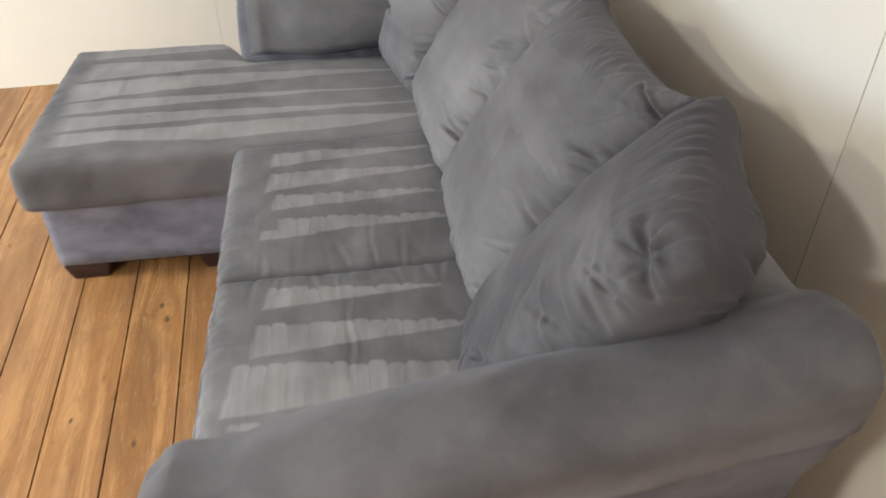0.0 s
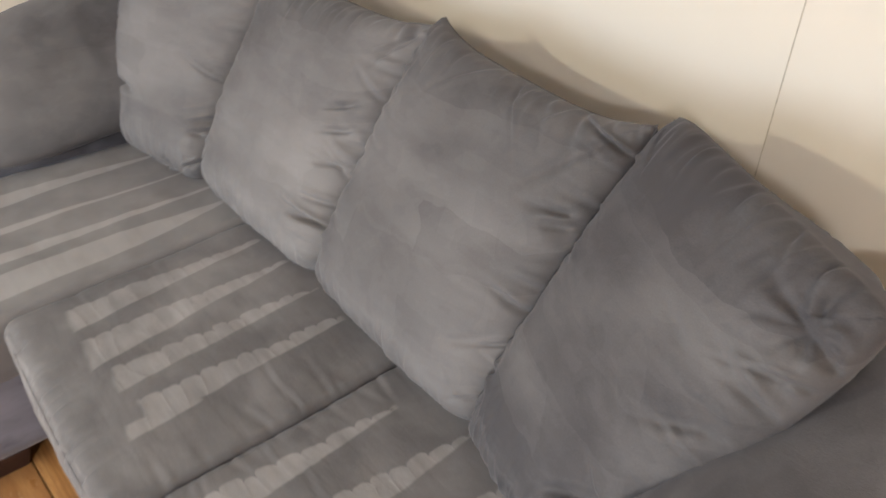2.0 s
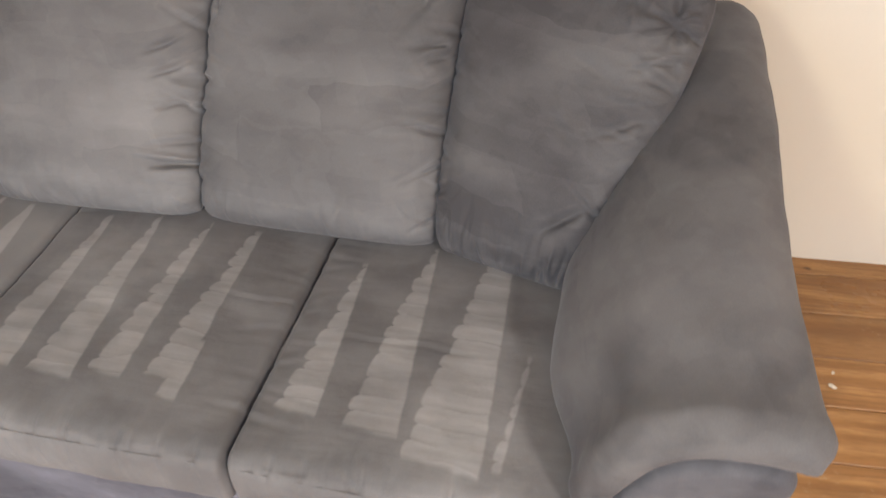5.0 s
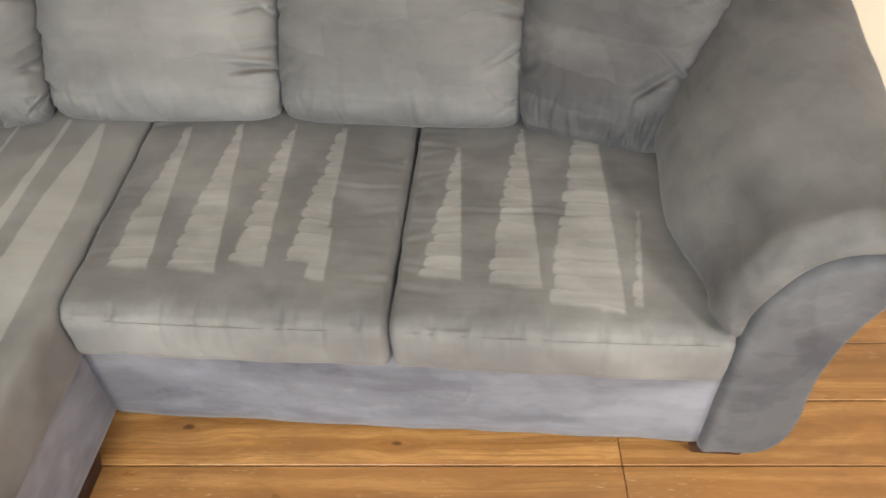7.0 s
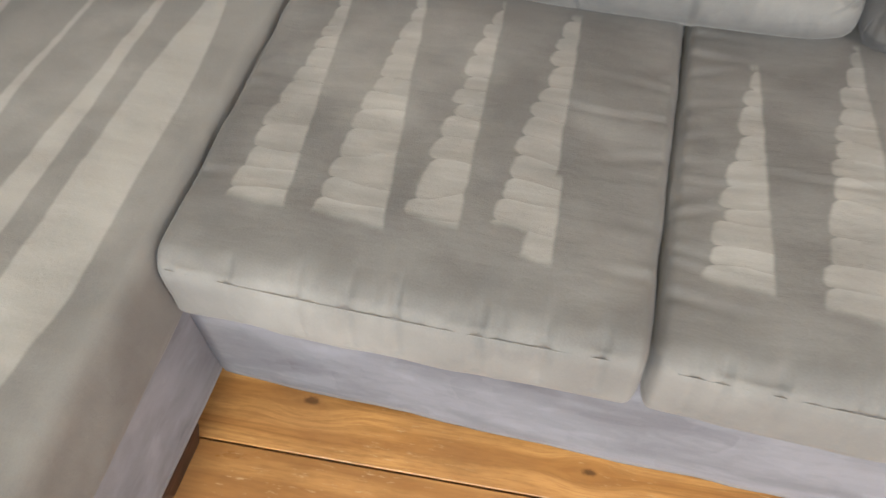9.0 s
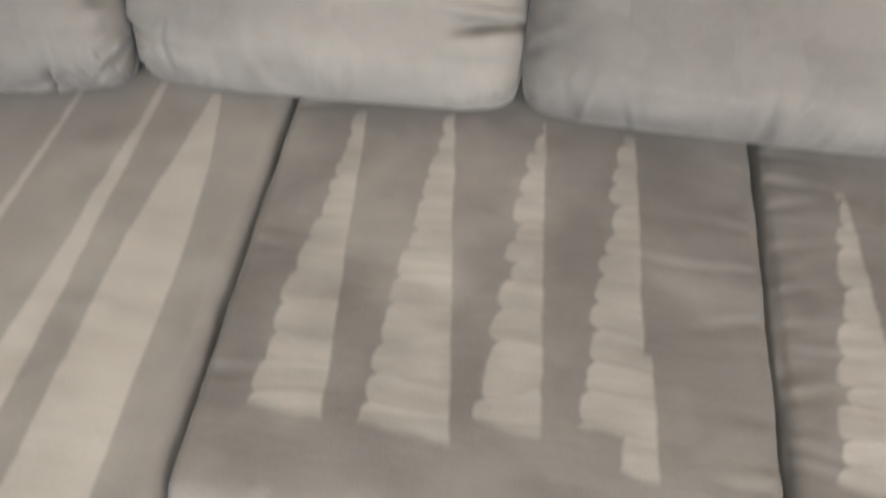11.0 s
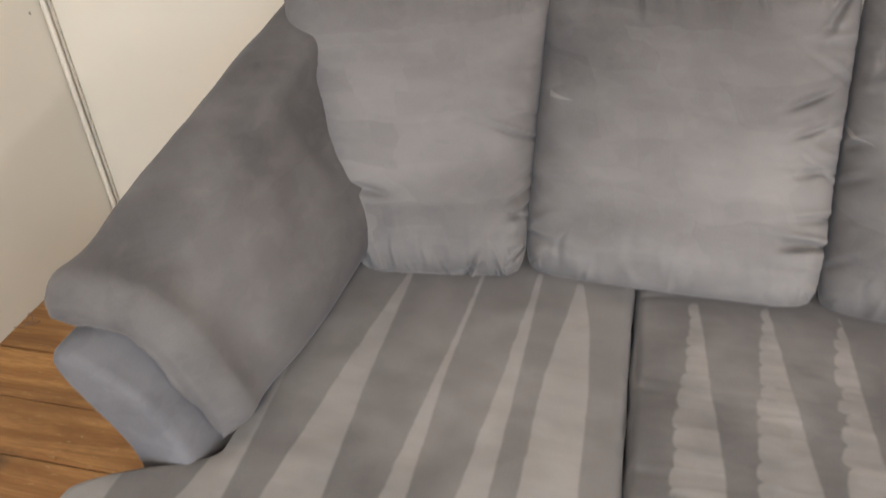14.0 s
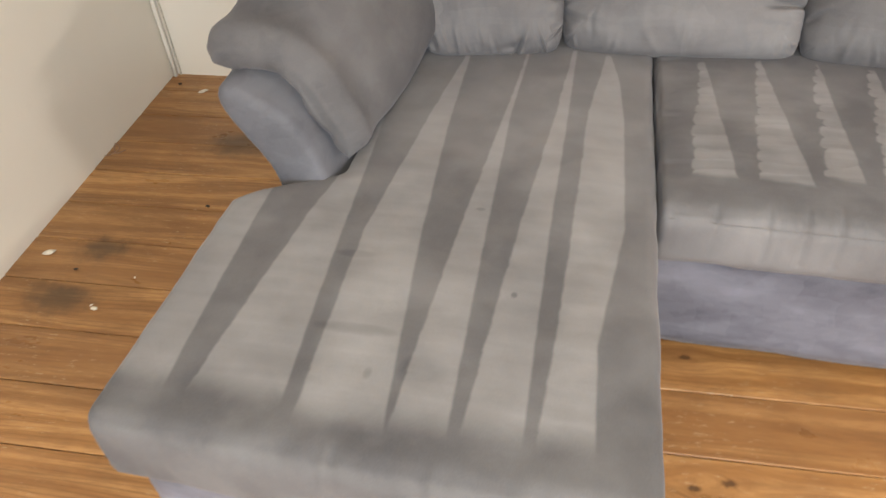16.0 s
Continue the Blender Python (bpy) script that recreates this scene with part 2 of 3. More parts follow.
def floor_wood():
    m = Nodes("stained_pine_boards")
    obj = m.coords()
    info = m.add("ShaderNodeObjectInfo")
    rnd = info.outputs["Random"]
    sep = m.add("ShaderNodeSeparateXYZ")
    m.link(obj, sep.inputs[0])
    x, y = sep.outputs[0], sep.outputs[1]
    ring = None
    bend = None
    for kx, ky, r in KNOTS:
        dx = m.math("MULTIPLY", m.math("SUBTRACT", x, kx), 0.55)
        dy = m.math("SUBTRACT", y, ky)
        d = m.math("SQRT", m.math("ADD", m.math("MULTIPLY", dx, dx), m.math("MULTIPLY", dy, dy)))
        k = m.step(m.math("MULTIPLY_ADD", m.noise(obj, 70.0, 3.0), r * 0.9, d), r * 0.7, r * 1.25, 1.0, 0.0)
        w = m.math("MULTIPLY", dy, m.step(d, r, r * 5, -0.75, 0.0))
        ring = k if ring is None else m.math("MAXIMUM", ring, k)
        bend = w if bend is None else m.math("ADD", bend, w)
    ywarp = m.math("ADD", y, bend)
    comb = m.add("ShaderNodeCombineXYZ")
    m.link(m.math("MULTIPLY", x, 0.10), comb.inputs[0])
    m.link(ywarp, comb.inputs[1])
    m.link(m.math("MULTIPLY", rnd, 37.0), comb.inputs[2])
    vec = comb.outputs[0]
    warp = m.noise(vec, 7.0, 3.0, 0.5)
    bands = m.math("SINE", m.math("MULTIPLY_ADD", warp, 26.0, m.math("MULTIPLY", ywarp, 95.0)))
    grain = m.noise(vec, 190.0, 5.0, 0.65)
    blotch = m.noise(m.coords((0.7, 1.6, 1)), 4.0, 5.0, 0.6, 0.4)
    c = m.mix(m.step(bands, -0.9, 1.0), (0.325, 0.160, 0.055), (0.480, 0.262, 0.100))
    late = m.math("SINE", m.math("MULTIPLY_ADD", warp, 60.0, m.math("MULTIPLY", ywarp, 420.0)))
    c = m.mix(m.math("MULTIPLY", m.step(late, 0.30, 0.90, 0.0, 0.5), m.step(m.noise(m.coords((0.4, 3.0, 1)), 2.6, 2.0), 0.40, 0.62)), c, (0.14, 0.058, 0.016))
    c = m.mix(m.step(grain, 0.42, 0.66, 0.0, 0.45), c, (0.205, 0.092, 0.032))
    c = m.mix(m.step(blotch, 0.42, 0.72, 0.0, 0.5), c, (0.20, 0.10, 0.042))
    c = m.mix(m.math("MULTIPLY", rnd, 0.55), c, (0.235, 0.115, 0.045))
    age = m.noise(m.coords((0.5, 2.2, 1), loc=(3, 1, 0)), 3.0, 6.0, 0.65, 0.5)
    c = m.mix(m.step(age, 0.46, 0.64, 0.0, 0.48), c, (0.15, 0.07, 0.026))
    # worn, paint-flecked streaks
    fleck = m.noise(m.coords((3, 14, 1)), 9.0, 6.0, 0.7)
    patchy = m.noise(obj, 2.3, 2.0)
    c = m.mix(m.math("MULTIPLY", m.step(fleck, 0.58, 0.66, 0.0, 0.65), m.step(patchy, 0.44, 0.60)), c, (0.46, 0.34, 0.21))
    # two dark stains beside the wall
    stain = None
    for sx, sy, r in ((-3.724, 0.050, 0.085), (-3.745, -0.160, 0.10), (-3.50, 0.62, 0.12)):
        dx = m.math("MULTIPLY", m.math("SUBTRACT", x, sx), 0.75)
        dy = m.math("MULTIPLY", m.math("SUBTRACT", y, sy), 1.25)
        d = m.math("SQRT", m.math("ADD", m.math("MULTIPLY", dx, dx), m.math("MULTIPLY", dy, dy)))
        d = m.math("MULTIPLY_ADD", m.math("SUBTRACT", m.noise(obj, 16.0, 5.0, 0.65), 0.5), 0.14, d)
        k = m.step(d, r * 0.2, r * 1.1, 0.7, 0.0)
        stain = k if stain is None else m.math("MAXIMUM", stain, k)
    c = m.mix(stain, c, (0.06, 0.042, 0.025))
    c = m.mix(m.math("MULTIPLY", ring, 0.8), c, (0.055, 0.025, 0.012))
    m.link(c, m.bsdf.inputs["Base Color"])
    m.link(m.step(blotch, 0.3, 0.7, 0.26, 0.50), m.bsdf.inputs["Roughness"])
    m.bsdf.inputs["Specular IOR Level"].default_value = 0.4
    m.link(m.bump(m.math("ADD", grain, bands), 0.18, 0.0015), m.bsdf.inputs["Normal"])
    return m.mat


def simple(name, color, rough, scale=30.0, vary=0.25, metal=0.0):
    m = Nodes(name)
    n = m.noise(m.coords(), scale, 4.0)
    m.link(m.mix(m.step(n, 0.35, 0.65), color, tuple(k * (1 - vary) for k in color)), m.bsdf.inputs["Base Color"])
    m.bsdf.inputs["Roughness"].default_value = rough
    m.bsdf.inputs["Metallic"].default_value = metal
    m.link(m.bump(n, 0.2, 0.002), m.bsdf.inputs["Normal"])
    return m.mat


WOOD_FLOOR = floor_wood()
DARK_GAP = simple("dark_subfloor", (0.03, 0.018, 0.010), 0.9)
FOOT = simple("dark_stained_foot", (0.030, 0.013, 0.011), 0.45, 60)
CHIP = simple("pale_paint_chip", (0.74, 0.68, 0.58), 0.8, 200)
GRIT = simple("dark_grit", (0.04, 0.03, 0.025), 0.9, 200)
WIRE = simple("copper_brown_wire", (0.23, 0.14, 0.10), 0.5, 90)
NAIL = simple("nail_head_metal", (0.35, 0.31, 0.26), 0.5, 200)
LINT = simple("white_lint", (0.8, 0.78, 0.75), 0.95, 300)
JOINT = simple("joint_filler", (0.58, 0.54, 0.46), 0.8, 80)
BULB = Nodes("lamp_diffuser")
BULB.bsdf.inputs["Emission Color"].default_value = (1, 0.88, 0.66, 1)
BULB.bsdf.inputs["Emission Strength"].default_value = 3.0
BULB.bsdf.inputs["Roughness"].default_value = 0.4


# ---------------- mesh helpers ----------------
def mesh_of(name, bm, material, smooth=True):
    bmesh.ops.recalc_face_normals(bm, faces=bm.faces)
    me = bpy.data.meshes.new(name)
    bm.to_mesh(me)
    bm.free()
    for p in me.polygons:
        p.use_smooth = smooth
    me.materials.append(material)
    return me


def part(name, bm, material, parent=None, label="", smooth=True):
    ob = new(name, mesh_of(name, bm, material, smooth))
    ob.parent = parent
    return tagged(ob, label)


def box(lo, hi, bevel=0.0, segments=2):
    bm = bmesh.new()
    bmesh.ops.create_cube(bm, size=1)
    for v in bm.verts:
        v.co = [lo[i] + (v.co[i] + 0.5) * (hi[i] - lo[i]) for i in range(3)]
    if bevel:
        bmesh.ops.bevel(bm, geom=bm.edges[:], offset=bevel, segments=segments, affect="EDGES", profile=0.5)
    return bm


def grid_box(lo, hi, step=0.02):
    """A closed box of a fine even grid."""
    bm = bmesh.new()
    n = [max(2, round((hi[i] - lo[i]) / step)) for i in range(3)]
    seen = {}

    def vert(i, j, k):
        key = (i, j, k)
        if key not in seen:
            seen[key] = bm.verts.new([lo[a] + (hi[a] - lo[a]) * key[a] / n[a] for a in range(3)])
        return seen[key]

    for axis in range(3):
        b, c = (axis + 1) % 3, (axis + 2) % 3
        for side in (0, n[axis]):
            for p in range(n[b]):
                for q in range(n[c]):
                    quad = []
                    for dp, dq in ((0, 0), (1, 0), (1, 1), (0, 1)):
                        key = [0, 0, 0]
                        key[axis], key[b], key[c] = side, p + dp, q + dq
                        quad.append(vert(*key))
                    bm.faces.new(quad)
    return bm


def rounded(bm, lo, hi, r):
    """Rounds a grid box's edges with the radii r (x, y, z)."""
    for v in bm.verts:
        inner = [min(max(v.co[i], lo[i] + r[i]), hi[i] - r[i]) for i in range(3)]
        d = [(v.co[i] - inner[i]) / r[i] for i in range(3)]
        big = max(abs(k) for k in d)
        if big > 0:
            length = math.sqrt(sum(k * k for k in d))
            d = [k * big / length for k in d]
            v.co = [inner[i] + d[i] * r[i] for i in range(3)]
    return bm


def rumple(bm, amount, scale, seed=0.0):
    bm.normal_update()
    for v in bm.verts:
        p = Vector((v.co.x * scale + seed, v.co.y * scale, v.co.z * scale))
        v.co += v.normal * amount * (noise.noise(p) + 0.5 * noise.noise(p * 2.3))
    return bm


def ease(x, lo, hi):
    x = min(max((x - lo) / (hi - lo), 0), 1)
    return x * x * (3 - 2 * x)


def loft(rings, close_ends=True, flat_caps=False):
    bm = bmesh.new()
    rows = [[bm.verts.new(p) for p in ring] for ring in rings]
    n = len(rows[0])
    for a, b in zip(rows, rows[1:]):
        for i in range(n):
            bm.faces.new((a[i], a[(i + 1) % n], b[(i + 1) % n], b[i]))
    if flat_caps:
        bm.faces.new(rows[0])
        bm.faces.new(rows[-1])
    elif close_ends:
        for row in (rows[0], rows[-1]):
            c = bm.verts.new(sum((v.co for v in row), Vector()) / n)
            for i in range(n):
                bm.faces.new((row[i], row[(i + 1) % n], c))
    return bm


def spline(points, count, closed=False):
    """Catmull-Rom through the points, resampled evenly."""
    pts = [Vector(p) for p in points]
    n = len(pts)
    out = []
    spans = n if closed else n - 1
    for i in range(spans):
        if closed:
            a, b, c, d = (pts[(i + k) % n] for k in (-1, 0, 1, 2))
        else:
            a, b, c, d = pts[max(i - 1, 0)], pts[i], pts[i + 1], pts[min(i + 2, n - 1)]
        for k in range(12):
            t = k / 12
            out.append(0.5 * ((2 * b) + (c - a) * t + (2 * a - 5 * b + 4 * c - d) * t * t + (3 * b - a - 3 * c + d) * t ** 3))
    if not closed:
        out.append(pts[-1])
    ring = out + [out[0]] if closed else out
    lengths = [0.0]
    for p, q in zip(ring, ring[1:]):
        lengths.append(lengths[-1] + (q - p).length)
    total = lengths[-1]
    res, j = [], 0
    for i in range(count):
        want = total * i / (count if closed else count - 1)
        while j < len(lengths) - 2 and lengths[j + 1] < want:
            j += 1
        f = (want - lengths[j]) / max(lengths[j + 1] - lengths[j], 1e-9)
        res.append(ring[j].lerp(ring[j + 1], min(max(f, 0), 1)))
    return res


def tube(points, radius, sides=6, count=60, closed=False):
    path = spline(points, count, closed)
    rings = []
    for i, p in enumerate(path):
        q = path[(i + 1) % len(path)] if closed else path[min(i + 1, len(path) - 1)]
        o = path[i - 1] if closed or i else path[0]
        way = (q - o).normalized()
        side = way.cross(Vector((0.13, 0.21, 0.97))).normalized()
        up = side.cross(way)
        rings.append([p + radius * (math.cos(a) * side + math.sin(a) * up) for a in (2 * math.pi * k / sides for k in range(sides))])
    if closed:
        rings.append(rings[0])
    return loft(rings, not closed)


# ---------------- the room ----------------
XL, XR, YF, H = -3.96, 2.6, -3.6, 2.5
BACK = pose(-3.96, 1.085, 0, 0, 0, -0.75)          # the wall behind the sofa, slightly askew


def wall(name, m, length, label, lo_z=-0.02, hi_z=H, material=WALL):
    ob = part(name, box((0, 0, lo_z), (length, 0.12, hi_z), 0.002), material, None, label, False)
    ob.matrix_world = m
    return tagged(ob, label, "wall", kind="structure")


wall_back = wall("wall_north", BACK, 6.9, "cream painted panel wall behind the sofa")
wall_left = wall("wall_west", pose(XL, YF, 0, 0, 0, 90), 4.9, "cream painted wall beside the chaise")
wall("wall_east", pose(XR, 1.2, 0, 0, 0, -90), 4.9, "plain cream painted wall closing the room")
front = tagged(new("wall_south"), "cream painted wall with a wide window opening", "wall", kind="structure")
for lo, hi in (((XL - 0.1, YF - 0.12, -0.02), (-3.1, YF, H)), ((-0.7, YF - 0.12, -0.02), (XR + 0.1, YF, H)),
               ((-3.1, YF - 0.12, -0.02), (-0.7, YF, 0.8)), ((-3.1, YF - 0.12, 2.2), (-0.7, YF, H))):
    part("wall_panel", box(lo, hi), WALL, front, smooth=False)
ceiling = part("ceiling", box((XL - 0.1, YF - 0.1, H), (XR + 0.1, 1.3, H + 0.1)), CEILING, None, smooth=False)
tagged(ceiling, "plain white painted ceiling", "ceiling", kind="structure")

# panel joints and the corner bead
for name, m, at, mat, label in (("wall_joint", BACK, 2.845, JOINT, "thin open joint between two wall panels"),
                                ("wall_joint", pose(XL, YF, 0, 0, 0, 90), 3.26, JOINT, "thin filled joint between two wall panels")):
    ob = part(name, box((at - 0.0012, -0.0012, 0.0), (at + 0.0012, 0.004, H)), mat, None, smooth=False)
    ob.matrix_world = m
    tagged(ob, label, "trim", kind="structure")
bead = part("trim", tube([(XL + 0.012, 1.068, z) for z in (0.0, 0.6, 1.2, 1.9, 2.5)], 0.009, 10, 20), WALL)
tagged(bead, "cream painted bead in the corner of the walls", "trim", kind="structure")
# thin solid grey strip running up beside the bead
gap = part("trim", box((XL + 0.026, 1.0775, 0.0), (XL + 0.031, 1.0835, H)), JOINT, None, smooth=False)
tagged(gap, "narrow grey strip beside the corner bead", "trim", kind="structure")
for i, (y, z) in enumerate(((1.015, 0.80), (1.045, 1.02), (-0.36, 0.9))):
    bm = bmesh.new()
    bmesh.ops.create_uvsphere(bm, u_segments=10, v_segments=6, radius=0.0045)
    for v in bm.verts:
        v.co.x *= 0.4
    nail = part("nail", bm, NAIL)
    nail.location = (XL + 0.0005, y, z)
    tagged(nail, "small metal nail head in the cream wall", "nail", "nails in the wall")

for x, y in ((-2.1, -2.8), (0.70, -2.3)):
    lamp = tagged(new("ceiling_light"), "round flush ceiling light with a warm diffuser", "ceiling light", "ceiling lights")
    lamp.location = (x, y, H)
    rings = [[(r * math.cos(a), r * math.sin(a), z) for a in (2 * math.pi * k / 40 for k in range(40))]
             for r, z in ((0.20, 0.0), (0.205, -0.03), (0.195, -0.05), (0.185, -0.05))]
    part("rim", loft(rings), TRIM, lamp)
    rings = [[(r * math.cos(a), r * math.sin(a), z) for a in (2 * math.pi * k / 40 for k in range(40))]
             for r, z in ((0.184, -0.05), (0.17, -0.062), (0.10, -0.072), (0.02, -0.075))]
    part("diffuser", loft(rings), BULB.mat, lamp)

# ---------------- the sofa ----------------
SOFA = pose(-2.2, -0.171, 0, 0, 0, -3.4)
sofa = tagged(new("sofa"), "grey brushed microfibre sofa with a chaise and flared arms", "sofa")
sofa.matrix_world = SOFA

# carcass
bm = rumple(rounded(grid_box((0.0, 0.0, 0.062), (1.40, 0.98, 0.36), 0.03), (0.0, 0.0, 0.062), (1.40, 0.98, 0.36), (0.015, 0.015, 0.015)), 0.004, 7, 3)
part("skirt", bm, FABRIC_SKIRT, sofa, "smooth grey fabric skirt tinted with bluish daylight")
bm = rumple(rounded(grid_box((-0.825, -0.690, 0.062), (0.004, 0.98, 0.325), 0.03), (-0.825, -0.690, 0.062), (0.004, 0.98, 0.325), (0.02, 0.02, 0.015)), 0.004, 7, 9)
part("chaise_base", bm, FABRIC_SKIRT, sofa, "upholstered base under the chaise cushion")
lo, hi = (-0.70, 0.0, 0.30), (1.405, 0.19, 0.855)
bm = rounded(grid_box(lo, hi, 0.03), lo, hi, (0.05, 0.06, 0.05))
for v in bm.verts:
    v.co.y += 0.78 + 0.16 * (v.co.z - 0.30)
    v.co.z += 0.035 * ease(v.co.x, 1.30, 1.39) * ease(v.co.z, 0.70, 0.84)
part("backrest", rumple(bm, 0.006, 5, 2), FABRIC, sofa, "padded back frame behind the cushions")


def cushion(name, lo, hi, r, crown, material, seed, label, skew, shape=None, tucked=(), step=0.0062, lines=()):
    bm = rounded(grid_box(lo, hi, step), lo, hi, r)
    rnd = random.Random(int(seed))
    tucks = [(side, lo[1] + 0.08 + 0.55 * (k + rnd.uniform(0.1, 0.9)) / n, rnd.uniform(0.03, 0.09), rnd.uniform(0.001, 0.0034), rnd.uniform(-0.3, 0.3)) for side, n in tucked for k in range(n)]
    fronts = [(lo[0] + 0.03 + (hi[0] - lo[0] - 0.06) * (k + rnd.uniform(0.05, 0.95)) / 19, rnd.choice((0.3, 0.6, 1.0, 1.6)), rnd.uniform(0.5, 1.5)) for k in range(19)]
    for v in bm.verts:
        a = 2 * (v.co.x - lo[0]) / (hi[0] - lo[0]) - 1
        b = 2 * (v.co.y - lo[1]) / (hi[1] - lo[1]) - 1
        c = (v.co.z - lo[2]) / (hi[2] - lo[2])
        v.co.z += crown * c * max(0, 1 - a * a) * max(0, 1 - b ** 4)
        v.co.x += skew(a) * (0.012 - 0.026 * (v.co.y + 0.05) / 0.65)
        v.co.y -= 0.012 * max(0, 1 - a * a) * (1 - abs(2 * c - 1) ** 2) * (b < -0.9)
        if shape:
            shape(v, a, b, c)
        # pulled pleats along the front seam
        for at, deep, reach in fronts:
            q = (v.co.x - at) / 0.006
            if abs(q) < 3 and v.co.y < lo[1] + 0.12 and c > 0.3:
                near = deep * math.exp(-((v.co.y - lo[1] - 0.012) / (0.032 * reach)) ** 2) * math.exp(-q * q)
                v.co.z -= 0.0042 * near * c
                v.co.y += 0.0036 * near
        for x0, x1, at in lines:
            q = (v.co.y - at - 0.004 * math.sin(v.co.x * 40)) / 0.0050
            if abs(q) < 3:
                v.co.z += c * 0.0021 * ease(v.co.x, x0 - 0.02, x0 + 0.03) * (1 - ease(v.co.x, x1 - 0.03, x1 + 0.02)) * (0.7 * math.exp(-(q - 1.5) ** 2) - math.exp(-q * q))
        for side, at, reach, amount, slope in tucked and tucks:
            x = v.co.x - lo[0] if side == "left" else hi[0] - v.co.x
            q = (v.co.y - at - slope * x) / 0.008
            if abs(q) < 3.5 and x < 2 * reach:
                v.co.z += c * amount * math.exp(-(x / reach) ** 2) * (0.6 * math.exp(-(q - 1.4) ** 2) - math.exp(-q * q))
    rumple(bm, 0.0035, 9, seed)
    return part(name, bm, material, sofa, label)


def chaise_shape(v, a, b, c):
    # the cushion draws in where the arm stands
    if v.co.x < -0.60:
        k = min(max((v.co.y + 0.150) / 0.145, 0), 1)
        k = k * k * (3 - 2 * k)
        v.co.x += k * (-0.60 - v.co.x) * 0.86


chaise = cushion("chaise_cushion", (-0.858, -0.715, 0.315), (0.0205, 0.80, 0.492), (0.020, 0.035, 0.04), 0.012, FABRIC_CHAISE, 4.0,
                 "long chaise cushion with pale brushed strips", lambda a: max(0, 0.5 + 0.5 * a), chaise_shape, step=0.0095)
seat_a = cushion("seat_cushion", (0.0235, -0.040, 0.345), (0.6955, 0.80, 0.492), (0.017, 0.034, 0.036), 0.016, FABRIC_SEAT, 11.0,
                 "grey seat cushion with pale brushed wedges", lambda a: max(0, 0.5 - 0.5 * a), tucked=(("right", 7), ("left", 3)), lines=((0.53, 0.72, 0.354),))
seat_b = cushion("seat_cushion", (0.6975, -0.040, 0.345), (1.355, 0.80, 0.492), (0.018, 0.034, 0.036), 0.014, FABRIC_SEAT, 17.0,
                 "grey seat cushion with pale brushed wedges", lambda a: 0.0, tucked=(("left", 13), ("right", 5)), lines=((0.82, 1.08, 0.279), (0.70, 0.80, 0.254)))


def welt(parent, x0, x1, y, z, bow):
    points = []
    for k in range(13):
        a = -0.91 + 1.82 * k / 12
        points.append((0.5 * (x0 + x1) + 0.5 * (x1 - x0) * a, y - bow * (1 - a * a) + 0.0003, z))
    part("seam", tube(points, 0.0010, 6, 90), parent.data.materials[0], parent)


welt(seat_a, 0.026, 0.692, -0.0364, 0.472, 0.0060)
welt(seat_b, 0.700, 1.349, -0.0364, 0.472, 0.0060)

PANEL = ((0.034, 0.12), (0.032, 0.30), (0.034, 0.49), (0.050, 0.575), (0.090, 0.635), (0.146, 0.670), (0.210, 0.683), (0.258, 0.678), (0.280, 0.648),
         (0.268, 0.590), (0.232, 0.510), (0.212, 0.42), (0.210, 0.30), (0.218, 0.19), (0.200, 0.105), (0.160, 0.066), (0.09, 0.062), (0.038, 0.066))
PAD_LINE = ((0.038, 0.605), (0.078, 0.670), (0.140, 0.714), (0.212, 0.730), (0.270, 0.725), (0.298, 0.708))


